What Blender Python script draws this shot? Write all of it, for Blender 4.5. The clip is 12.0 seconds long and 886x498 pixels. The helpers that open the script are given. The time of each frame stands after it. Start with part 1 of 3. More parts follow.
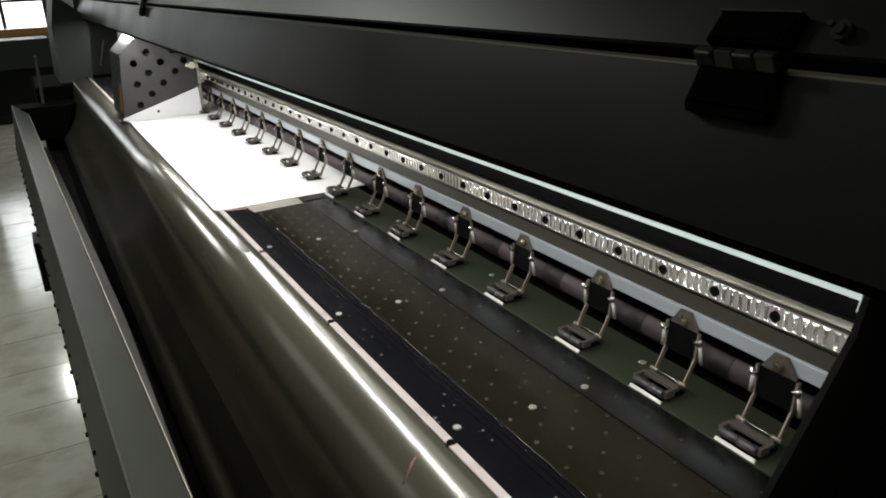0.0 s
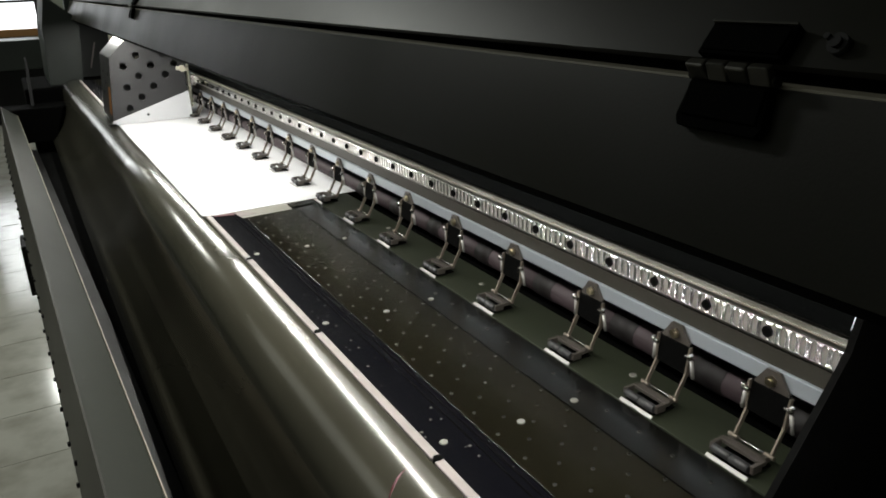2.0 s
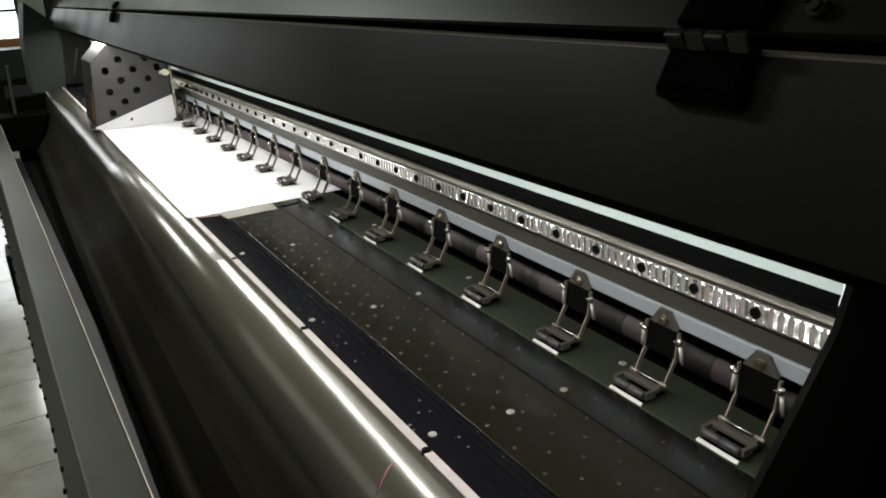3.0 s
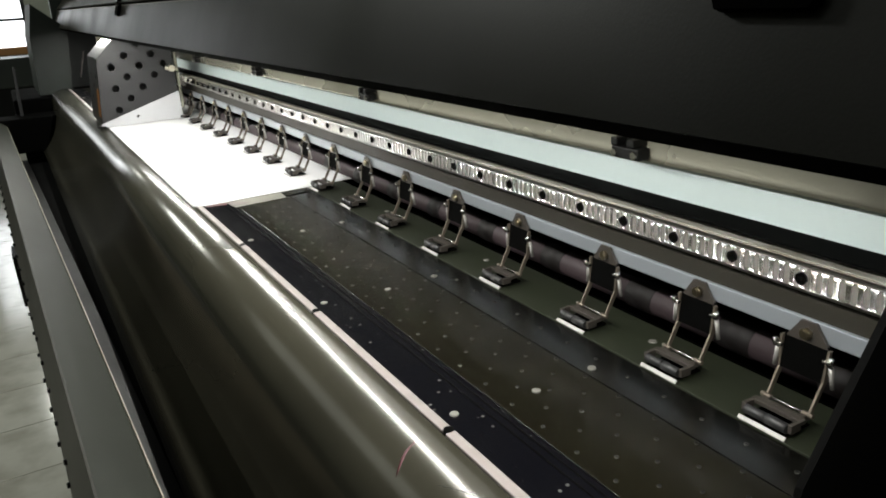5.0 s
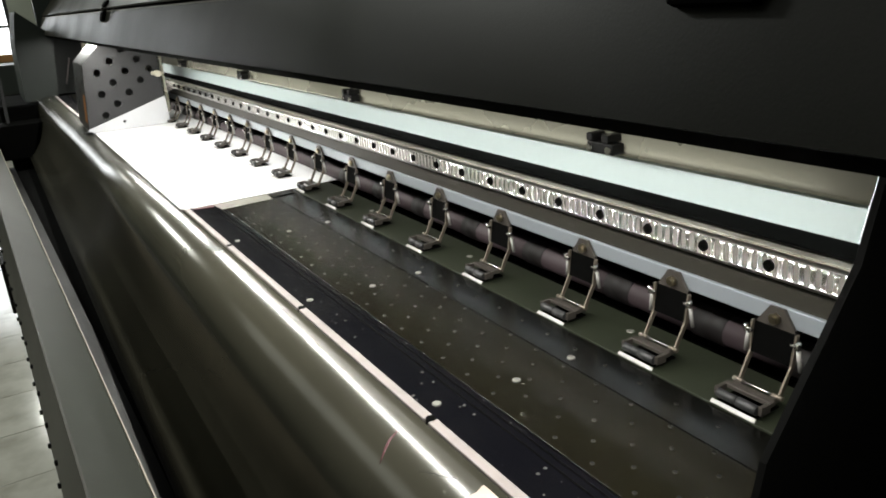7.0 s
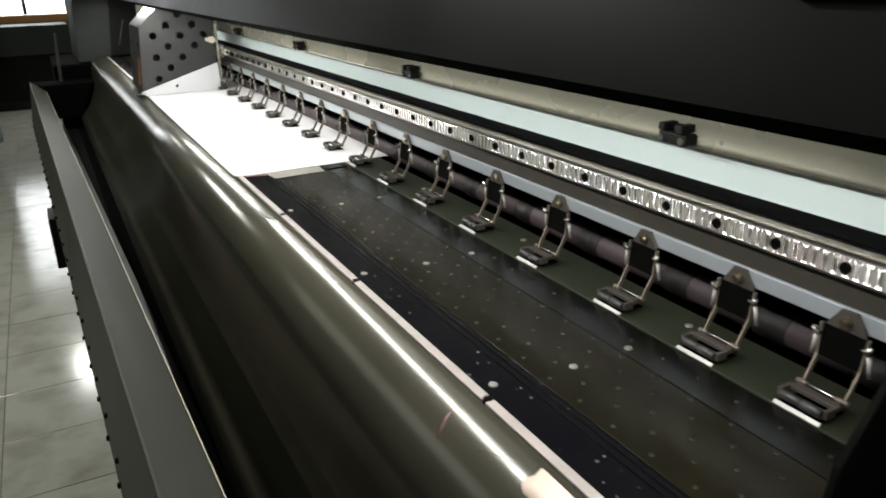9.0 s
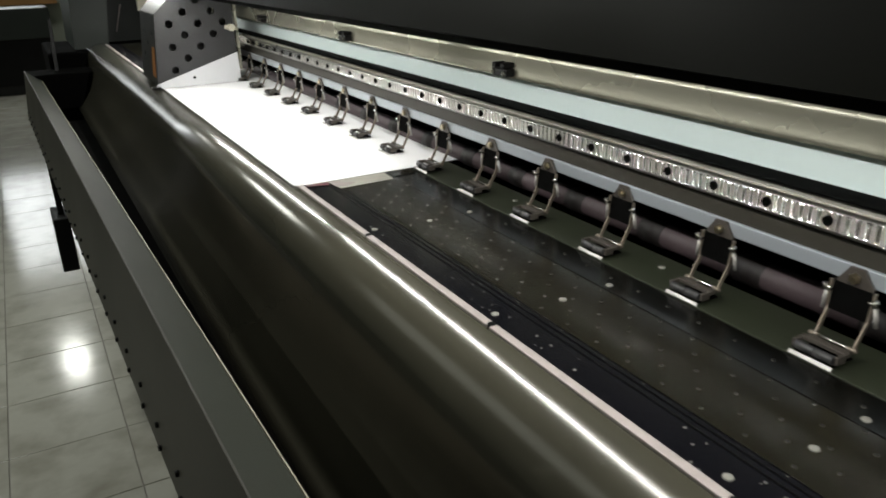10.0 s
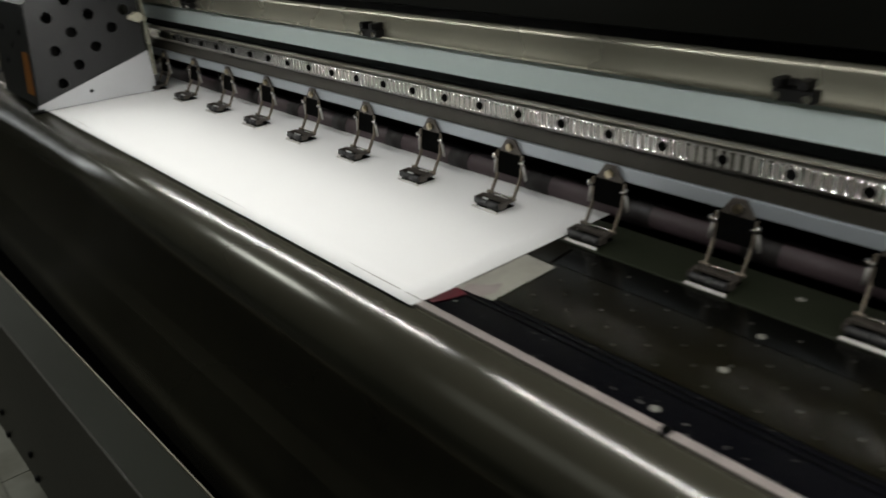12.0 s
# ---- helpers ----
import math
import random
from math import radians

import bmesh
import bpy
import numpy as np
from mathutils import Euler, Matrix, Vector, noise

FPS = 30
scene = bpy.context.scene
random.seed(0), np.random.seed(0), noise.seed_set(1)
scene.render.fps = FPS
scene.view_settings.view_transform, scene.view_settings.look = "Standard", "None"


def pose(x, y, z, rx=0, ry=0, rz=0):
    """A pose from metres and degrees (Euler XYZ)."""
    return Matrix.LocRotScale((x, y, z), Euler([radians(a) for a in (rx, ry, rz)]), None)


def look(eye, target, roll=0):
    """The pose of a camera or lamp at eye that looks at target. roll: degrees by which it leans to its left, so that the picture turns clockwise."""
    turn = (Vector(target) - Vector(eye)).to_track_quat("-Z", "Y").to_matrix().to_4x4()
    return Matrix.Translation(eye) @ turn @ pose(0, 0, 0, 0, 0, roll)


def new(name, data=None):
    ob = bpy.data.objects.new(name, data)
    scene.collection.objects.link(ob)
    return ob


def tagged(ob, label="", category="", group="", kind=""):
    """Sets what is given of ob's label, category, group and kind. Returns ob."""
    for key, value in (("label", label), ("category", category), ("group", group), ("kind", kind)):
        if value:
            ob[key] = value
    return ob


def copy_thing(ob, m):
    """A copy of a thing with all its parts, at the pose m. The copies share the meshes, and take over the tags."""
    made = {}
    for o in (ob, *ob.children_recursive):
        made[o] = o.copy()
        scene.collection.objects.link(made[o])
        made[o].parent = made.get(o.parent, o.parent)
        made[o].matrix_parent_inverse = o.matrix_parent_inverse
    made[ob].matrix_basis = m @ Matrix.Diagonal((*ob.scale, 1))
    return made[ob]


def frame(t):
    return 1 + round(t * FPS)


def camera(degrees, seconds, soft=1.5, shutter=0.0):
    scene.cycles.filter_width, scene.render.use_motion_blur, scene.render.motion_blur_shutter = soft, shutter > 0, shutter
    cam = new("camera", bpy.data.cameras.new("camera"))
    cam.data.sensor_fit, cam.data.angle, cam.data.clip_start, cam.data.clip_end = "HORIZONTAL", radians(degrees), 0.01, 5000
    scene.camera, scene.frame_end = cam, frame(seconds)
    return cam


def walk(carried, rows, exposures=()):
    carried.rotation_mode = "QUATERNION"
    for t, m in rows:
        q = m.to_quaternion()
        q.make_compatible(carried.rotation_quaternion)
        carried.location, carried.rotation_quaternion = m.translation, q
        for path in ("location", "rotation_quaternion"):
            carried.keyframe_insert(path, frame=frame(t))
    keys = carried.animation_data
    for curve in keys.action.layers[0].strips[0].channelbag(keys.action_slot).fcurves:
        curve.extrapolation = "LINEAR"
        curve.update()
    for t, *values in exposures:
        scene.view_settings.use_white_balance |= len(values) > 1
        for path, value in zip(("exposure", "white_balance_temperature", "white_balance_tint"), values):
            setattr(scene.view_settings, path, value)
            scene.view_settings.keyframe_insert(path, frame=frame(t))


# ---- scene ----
cam = camera(61.0, 12.0, 1.8, 0.5)
PATH = [
    (0, (0.113, 0.114, 1.333), (0.996, 1.771, 0.644), -2.5),
    (0.5, (0.115, 0.122, 1.331), (0.974, 1.796, 0.653), -2.3),
    (1, (0.118, 0.121, 1.327), (1.014, 1.773, 0.642), -2.1),
    (1.5, (0.124, 0.12, 1.333), (1.034, 1.76, 0.637), -2.3),
    (2, (0.123, 0.123, 1.334), (1.024, 1.774, 0.654), -2.0),
    (2.5, (0.126, 0.123, 1.331), (1.042, 1.764, 0.648), -2.4),
    (4.3, (0.129, 0.132, 1.294), (1.044, 1.792, 0.657), -4.3),
    (4.5, (0.127, 0.14, 1.291), (1.031, 1.799, 0.636), -3.8),
    (5, (0.129, 0.148, 1.286), (1.04, 1.803, 0.629), -3.7),
    (5.5, (0.132, 0.146, 1.283), (1.063, 1.799, 0.651), -3.7),
    (6, (0.133, 0.143, 1.284), (1.07, 1.786, 0.634), -4.1),
    (6.5, (0.131, 0.139, 1.284), (1.068, 1.782, 0.633), -4.3),
    (8.3, (0.121, 0.112, 1.283), (0.98, 1.792, 0.621), -2.5),
    (8.5, (0.122, 0.112, 1.281), (0.941, 1.808, 0.606), -1.9),
    (9, (0.105, 0.144, 1.283), (0.96, 1.814, 0.591), -1.5),
    (9.5, (0.07, 0.232, 1.289), (0.981, 1.869, 0.59), -1.3),
    (10, (0.04, 0.319, 1.289), (0.929, 1.953, 0.554), -1.5),
    (10.5, (0.036, 0.374, 1.294), (0.944, 1.993, 0.549), -0.6),
    (11, (0.07, 0.509, 1.308), (0.954, 2.122, 0.523), -2.8),
    (11.5, (0.066, 0.659, 1.294), (1.031, 2.226, 0.51), -1.7),
    (12, (0.016, 0.849, 1.292), (1.185, 2.233, 0.446), -3.2),
]
walk(cam, [(t, look(eye, target, roll)) for t, eye, target, roll in PATH],
     [(0.0, -0.05), (4.5, -0.05), (6.5, 0.32), (8.5, 0.3), (9.0, 0.1), (9.5, -0.1), (10.2, -0.15), (11.0, -0.45), (11.5, -0.8), (12.0, -1.3)])

# ---- light ----
world = bpy.data.worlds.new("room_air")
scene.world = world
world.use_nodes = True
bg = world.node_tree.nodes["Background"]
bg.inputs["Color"].default_value = (0.80, 0.86, 0.82, 1)
bg.inputs["Strength"].default_value = 0.005
LED_POWER = 590.0


def lamp(name, x, y, z, sx, sy, power, target, color=(1, 1, 1)):
    """A rectangular ceiling or window light."""
    data = bpy.data.lights.new(name, "AREA")
    data.shape, data.size, data.size_y, data.energy, data.color = "RECTANGLE", sx, sy, power, color
    ob = new(name, data)
    ob.matrix_world = look((x, y, z), target)
    return ob


lamp("ceiling_tube_light", -1.5, 0.6, 2.9, 1.0, 2.4, 6.5, (-1.5, 0.6, 0), (0.97, 1.0, 0.93))
lamp("ceiling_tube_light", -0.6, 3.5, 2.9, 0.3, 1.3, 32, (-0.6, 3.5, 0), (0.97, 1.0, 0.93))
lamp("ceiling_tube_light", -0.05, 8.9, 2.9, 0.22, 0.5, 16, (-0.05, 8.9, 0), (0.97, 1.0, 0.93))
lamp("window_daylight", -0.4, 10.0, 1.6, 1.5, 1.2, 9, (-0.4, 3.0, 0.7), (0.94, 0.98, 1.0))


# ---- materials ----
def node_material(name):
    m = bpy.data.materials.new(name)
    m.use_nodes = True
    nt = m.node_tree
    return m, nt, nt.nodes["Principled BSDF"]


def material(name, color, rough=0.5, metal=0.0, grain=0.0, scale=200.0, stain=0.0, stain_scale=6.0, bump=0.0,
             stretch=(1, 1, 1), spec=0.5, aniso=0.0, rough_var=0.08, dark=None, coat=0.0, specks=0.0, speck_scale=120.0):
    """Paint or metal with fine grain, broad stains, uneven gloss and a little relief."""
    m, nt, p = node_material(name)
    n, l = nt.nodes, nt.links
    tc = n.new("ShaderNodeTexCoord")
    mp = n.new("ShaderNodeMapping")
    mp.inputs["Scale"].default_value = stretch
    l.new(tc.outputs["Object"], mp.inputs["Vector"])
    fine = n.new("ShaderNodeTexNoise")
    fine.inputs["Scale"].default_value, fine.inputs["Detail"].default_value = scale, 4
    broad = n.new("ShaderNodeTexNoise")
    broad.inputs["Scale"].default_value, broad.inputs["Detail"].default_value = stain_scale, 5
    l.new(mp.outputs[0], fine.inputs["Vector"])
    l.new(tc.outputs["Object"], broad.inputs["Vector"])
    dark = dark or tuple(c * 0.45 for c in color)
    a = n.new("ShaderNodeMix")
    a.data_type = "RGBA"
    a.inputs["A"].default_value, a.inputs["B"].default_value = (*color, 1), (*dark, 1)
    k = n.new("ShaderNodeMath")
    k.operation = "MULTIPLY"
    k.inputs[1].default_value = grain
    l.new(fine.outputs["Fac"], k.inputs[0])
    ramp = n.new("ShaderNodeMapRange")
    ramp.inputs["From Min"].default_value, ramp.inputs["From Max"].default_value = 0.45, 0.75
    ramp.inputs["To Max"].default_value = stain
    l.new(broad.outputs["Fac"], ramp.inputs["Value"])
    add = n.new("ShaderNodeMath")
    add.operation, add.use_clamp = "ADD", True
    l.new(k.outputs[0], add.inputs[0])
    l.new(ramp.outputs[0], add.inputs[1])
    l.new(add.outputs[0], a.inputs["Factor"])
    tint = a.outputs["Result"]
    if specks:
        cell = n.new("ShaderNodeTexVoronoi")
        cell.inputs["Scale"].default_value = speck_scale
        l.new(tc.outputs["Object"], cell.inputs["Vector"])
        size = n.new("ShaderNodeMapRange")
        size.inputs["From Min"].default_value, size.inputs["From Max"].default_value = 0.62, 0.95
        size.inputs["To Max"].default_value = 0.22
        l.new(fine.outputs["Fac"], size.inputs["Value"])
        less = n.new("ShaderNodeMath")
        less.operation = "LESS_THAN"
        l.new(cell.outputs["Distance"], less.inputs[0])
        pick = n.new("ShaderNodeMath")
        pick.operation = "MULTIPLY"
        pick.inputs[1].default_value = 0.20
        sep = n.new("ShaderNodeSeparateColor")
        l.new(cell.outputs["Color"], sep.inputs[0])
        l.new(sep.outputs[0], pick.inputs[0])
        l.new(pick.outputs[0], less.inputs[1])
        mixed = n.new("ShaderNodeMix")
        mixed.data_type = "RGBA"
        mixed.inputs["B"].default_value = (specks, specks, specks * 0.95, 1)
        l.new(less.outputs[0], mixed.inputs["Factor"])
        l.new(tint, mixed.inputs["A"])
        tint = mixed.outputs["Result"]
    l.new(tint, p.inputs["Base Color"])
    r = n.new("ShaderNodeMapRange")
    r.inputs["To Min"].default_value, r.inputs["To Max"].default_value = max(0.02, rough - rough_var), rough + rough_var
    l.new(broad.outputs["Fac"], r.inputs["Value"])
    l.new(r.outputs[0], p.inputs["Roughness"])
    p.inputs["Metallic"].default_value = metal
    p.inputs["Specular IOR Level"].default_value = spec
    if coat:
        p.inputs["Coat Weight"].default_value, p.inputs["Coat Roughness"].default_value = coat, 0.2
    if aniso:
        p.inputs["Anisotropic"].default_value = aniso
        t = n.new("ShaderNodeCombineXYZ")
        t.inputs[2].default_value = 1.0
        l.new(t.outputs[0], p.inputs["Tangent"])
    if bump:
        b = n.new("ShaderNodeBump")
        b.inputs["Strength"].default_value, b.inputs["Distance"].default_value = bump, 0.001
        l.new(fine.outputs["Fac"], b.inputs["Height"])
        l.new(b.outputs[0], p.inputs["Normal"])
    return m


def glow(name, color, strength):
    m, nt, p = node_material(name)
    p.inputs["Base Color"].default_value = (*color, 1)
    p.inputs["Emission Color"].default_value = (*color, 1)
    p.inputs["Emission Strength"].default_value = strength
    return m


M = {
    "cover": material("black_powder_coat", (0.012, 0.011, 0.0055), 0.36, 0, 0.8, 700, 0.8, 5, 0.06, spec=0.32, rough_var=0.12),
    "black": material("black_plastic", (0.004, 0.004, 0.004), 0.55, 0, 0.3, 400, 0.2, 8, 0.1, spec=0.25),
    "nose": material("polished_dark_steel", (0.066, 0.063, 0.046), 0.20, 0.30, 0.3, 60, 0.5, 5, 0.0, (1, 0.05, 1), spec=0.85, rough_var=0.05),
    "strip": material("pale_plastic_strip", (0.27, 0.235, 0.225), 0.45, 0, 0.3, 90, 0.35, 30, 0.05),
    "ruler": material("black_bumpy_strip", (0.003, 0.003, 0.0044), 0.2, 0, 0.4, 300, 0.3, 20, 0.05, spec=0.22, specks=0.055, speck_scale=130),
    "platen": material("dark_anodised_plate", (0.0068, 0.0060, 0.0033), 0.20, 0.0, 0.3, 120, 0.9, 7, 0.03, (1, 0.1, 1), spec=0.17, rough_var=0.17),
    "platen_dark": material("black_anodised_plate", (0.0026, 0.0026, 0.0020), 0.22, 0.0, 0.3, 120, 0.7, 9, 0.05, spec=0.30, rough_var=0.14),
    "bed": material("grey_green_bed", (0.0170, 0.0205, 0.0115), 0.45, 0, 0.3, 200, 0.4, 14, 0.1),
    "rubber": material("pinkish_grey_rubber", (0.062, 0.043, 0.048), 0.6, 0, 0.25, 150, 0.3, 10, 0.1),
    "maroon": material("dark_maroon_rubber", (0.009, 0.006, 0.006), 0.6, 0, 0.25, 150, 0.3, 10, 0.1),
    "ledge": material("cream_stained_ledge", (0.34, 0.33, 0.28), 0.45, 0.3, 0.3, 90, 0.8, 14, dark=(0.09, 0.075, 0.045)),
    "alu": material("pale_anodised_aluminium", (0.38, 0.415, 0.45), 0.38, 0.5, 0.15, 80, 0.2, 5, 0.0, (1, 0.05, 1)),
    "beam": material("brown_grey_beam", (0.034, 0.031, 0.024), 0.5, 0.2, 0.2, 200, 0.25, 6, 0.05),
    "rail": material("ground_steel_rail", (0.30, 0.29, 0.27), 0.28, 1.0, 0.1, 100, 0.05, 5, 0.0, (1, 0.1, 1), rough_var=0.02),
    "rail_face": material("satin_steel_face", (0.50, 0.485, 0.45), 0.45, 0.7, 0.2, 100, 0.1, 8, 0.0, (1, 0.02, 1), rough_var=0.02),
    # for the bars that imitate the diodes' streaked reflections in the rail
    "rib": material("rail_reflection_steel", (0.55, 0.54, 0.51), 0.15, 1.0, 0.2, 200, 0.1, 30, aniso=1.0, rough_var=0.003),
    "panel": material("pale_blue_painted_panel", (0.70, 0.81, 0.81), 0.5, 0, 0.1, 150, 0.12, 3, 0.02),
    "beige": material("cream_aluminium_profile", (0.42, 0.41, 0.33), 0.27, 0.7, 0.15, 90, 0.2, 5, 0.0, (1, 0.04, 1)),
    "paper": material("white_coated_paper", (0.86, 0.86, 0.87), 0.6, 0, 0.02, 300, 0.03, 9, 0.02),
    "chrome": material("bright_steel", (0.70, 0.68, 0.64), 0.22, 1.0, 0.1, 200, 0.2, 30),
    "brass": material("brass_bolt", (0.50, 0.44, 0.32), 0.3, 1.0, 0.2, 300, 0.3, 40),
    "clamp": material("dark_bronze_steel", (0.080, 0.070, 0.061), 0.42, 0.4, 0.3, 300, 0.4, 60, 0.1),
    "arm": material("tan_zinc_steel", (0.20, 0.17, 0.135), 0.45, 0.6, 0.3, 300, 0.4, 60, 0.05),
    "grey": material("grey_painted_metal", (0.026, 0.026, 0.027), 0.45, 0.1, 0.2, 300, 0.3, 6, 0.1),
    "skirt": material("pale_grey_skirt", (0.62, 0.63, 0.65), 0.45, 0.1, 0.1, 200, 0.15, 8),
    "box": material("grey_painted_trough", (0.031, 0.034, 0.027), 0.5, 0, 0.2, 300, 0.35, 3, 0.08, spec=0.2),
    "box_side": material("brown_grey_trough_side", (0.030, 0.027, 0.019), 0.5, 0, 0.15, 300, 0.2, 3, 0.08),
    "tile": material("pale_floor_tile", (0.62, 0.61, 0.54), 0.13, 0, 0.2, 30, 0.8, 7.0, 0.02, dark=(0.36, 0.34, 0.28), rough_var=0.05),
    "grout": material("tile_grout", (0.30, 0.28, 0.25), 0.8, 0, 0.3, 60),
    "wall": material("grey_green_wall", (0.34, 0.36, 0.30), 0.7, 0, 0.15, 60, 0.3, 2, 0.05),
    "green": material("grey_green_housing", (0.017, 0.023, 0.019), 0.5, 0, 0.15, 300, 0.3, 5, 0.08),
    "tape": material("silvery_tape", (0.34, 0.33, 0.29), 0.4, 0.2, 0.3, 120, 0.4, 25, 0.1),
    "red": material("red_ink_stain", (0.085, 0.006, 0.013), 0.45, 0, 0.4, 90, 0.8, 60),
    "orange": material("orange_flat_cable", (0.45, 0.16, 0.02), 0.4, 0, 0.2, 90),
    "wood": material("orange_wood_sill", (0.40, 0.20, 0.07), 0.5, 0, 0.3, 60, 0.3, 8, 0.05, (1, 0.1, 1)),
    "masking": material("crumpled_masking_tape", (0.62, 0.50, 0.42), 0.6, 0, 0.3, 60, 0.4, 30, 0.6),
    "screw": material("worn_screw_head", (0.24, 0.235, 0.21), 0.45, 0.5, 0.3, 400, 0.4, 60, 0.2),
    # hole rim, its pale colour standing in for the highlights round the holes
    "rim": material("hole_rim_glint", (0.10, 0.10, 0.085), 0.4, 0.9, 0.4, 500, 0.7, 60),
    "knuckle": material("worn_hinge_steel", (0.060, 0.057, 0.050), 0.4, 0.6, 0.4, 300, 0.5, 60),
    "lip": material("worn_pale_lip", (0.30, 0.27, 0.20), 0.5, 0.0, 0.4, 200, 0.6, 25),
    "zinc": material("pale_zinc_plating", (0.34, 0.33, 0.31), 0.5, 0.35, 0.2, 200, 0.25, 40),
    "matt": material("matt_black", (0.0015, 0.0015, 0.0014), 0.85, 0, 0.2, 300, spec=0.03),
    "edge": material("worn_cover_edge", (0.20, 0.185, 0.145), 0.4, 0.1, 0.4, 200, 0.5, 12),
    "tanwall": material("cream_plastic_fitting", (0.60, 0.57, 0.46), 0.4, 0, 0.2, 200, 0.3, 30),
    "led": glow("led_die", (1.0, 0.99, 0.93), LED_POWER),
    "window": glow("bright_window_pane", (0.95, 0.98, 1.0), 2.4),
}


# ---- mesh helpers ----
def finish(bm, smooth=False):
    bmesh.ops.recalc_face_normals(bm, faces=bm.faces)
    for f in bm.faces:
        f.smooth = smooth
    return bm


def prism(profile, y0, y1, cuts=1, smooth=False):
    """A closed outline of (x, z) drawn out along y."""
    bm = bmesh.new()
    rings = []
    for k in range(cuts + 1):
        y = y0 + (y1 - y0) * k / cuts
        rings.append([bm.verts.new((x, y, z)) for x, z in profile])
    n = len(profile)
    for a, b in zip(rings, rings[1:]):
        for i in range(n):
            bm.faces.new((a[i], a[(i + 1) % n], b[(i + 1) % n], b[i]))
    ends = (bm.faces.new(rings[0]), bm.faces.new(rings[-1]))
    finish(bm, smooth)
    for f in ends:
        f.smooth = False
    return bm


def box(x0, x1, y0, y1, z0, z1, bevel=0.0):
    bm = bmesh.new()
    bmesh.ops.create_cube(bm, size=1, matrix=Matrix.LocRotScale(((x0 + x1) / 2, (y0 + y1) / 2, (z0 + z1) / 2), None, (x1 - x0, y1 - y0, z1 - z0)))
    if bevel:
        bmesh.ops.bevel(bm, geom=bm.edges[:], offset=bevel, segments=2, affect="EDGES", profile=0.5)
    return finish(bm)


def rod(a, b, r, n=14, r2=None, cap=0.0):
    """A cylinder or cone from a to b."""
    a, b = Vector(a), Vector(b)
    bm = bmesh.new()
    q = (b - a).to_track_quat("Z", "Y")
    bmesh.ops.create_cone(bm, cap_ends=True, segments=n, radius1=r, radius2=r if r2 is None else r2, depth=(b - a).length,
                          matrix=Matrix.LocRotScale((a + b) / 2, q, None))
    if cap:
        edges = [e for e in bm.edges if any(len(f.verts) > 4 for f in e.link_faces)]
        bmesh.ops.bevel(bm, geom=edges, offset=cap, segments=2, affect="EDGES", profile=0.5)
    finish(bm)
    for f in bm.faces:
        f.smooth = len(f.verts) == 4
    return bm


def plate(points, normal, thick):
    """A flat plate from an outline of 3D points, pushed along normal."""
    bm = bmesh.new()
    off = Vector(normal).normalized() * thick
    a = [bm.verts.new(p) for p in points]
    b = [bm.verts.new(Vector(p) + off) for p in points]
    n = len(a)
    bm.faces.new(a)
    bm.faces.new(b[::-1])
    for i in range(n):
        bm.faces.new((a[i], b[i], b[(i + 1) % n], a[(i + 1) % n]))
    return finish(bm)


def holed_plate(outline, holes, radius, thick, n=16):
    """A plate in the (u, v) plane with round holes through it; thickness along w."""
    bm = bmesh.new()
    edges = []
    loops = [outline] + [[(cx + radius * math.cos(2 * math.pi * k / n), cz + radius * math.sin(2 * math.pi * k / n)) for k in range(n)] for cx, cz in holes]
    for loop in loops:
        vs = [bm.verts.new((u, v, 0)) for u, v in loop]
        edges += [bm.edges.new((vs[k], vs[(k + 1) % len(vs)])) for k in range(len(vs))]
    bmesh.ops.triangle_fill(bm, use_beauty=True, use_dissolve=False, edges=edges, normal=(0, 0, 1))
    made = bmesh.ops.extrude_face_region(bm, geom=bm.faces[:])
    bmesh.ops.translate(bm, vec=(0, 0, thick), verts=[g for g in made["geom"] if isinstance(g, bmesh.types.BMVert)])
    return finish(bm)


def placed(bm, m):
    bmesh.ops.transform(bm, matrix=m, verts=bm.verts[:])
    return finish(bm)


def joined(*parts):
    out = bmesh.new()
    for p in parts:
        me = bpy.data.meshes.new("tmp")
        p.to_mesh(me)
        out.from_mesh(me)
        p.free()
        bpy.data.meshes.remove(me)
    return out


def mesh_of(name, bm, mat):
    me = bpy.data.meshes.new(name)
    bm.to_mesh(me)
    bm.free()
    me.materials.append(M[mat])
    return me


def part(name, bm, mat, parent, label=""):
    ob = new(name, mesh_of(name, bm, mat))
    ob.parent = parent
    if label:
        ob["label"] = label
    return ob


def thing(name, label, category, group="", kind="", bm=None, mat=None):
    ob = new(name, mesh_of(name, bm, mat) if bm else None)
    return tagged(ob, label, category, group, kind)


def arc(cx, cz, r, a0, a1, n):
    return [(cx + r * math.cos(radians(a0 + (a1 - a0) * k / n)), cz + r * math.sin(radians(a0 + (a1 - a0) * k / n))) for k in range(n + 1)]


# ---- plan (metres): x towards the back of the machine, y along it, z up ----
BED = 1.0            # top of the platen
Y0, Y1 = 0.335, 3.42  # inner ends of the print zone

# tiles differ a little from one another
nt = M["tile"].node_tree
info = nt.nodes.new("ShaderNodeObjectInfo")
coord = [n for n in nt.nodes if n.type == "TEX_COORD"][0]
shift = nt.nodes.new("ShaderNodeVectorMath")
shift.operation = "MULTIPLY_ADD"
shift.inputs[1].default_value = (7.0, 11.0, 3.0)
nt.links.new(info.outputs["Random"], shift.inputs[0])
nt.links.new(coord.outputs["Object"], shift.inputs[2])
for n in nt.nodes:
    if n.type == "TEX_NOISE":
        nt.links.new(shift.outputs[0], n.inputs["Vector"])

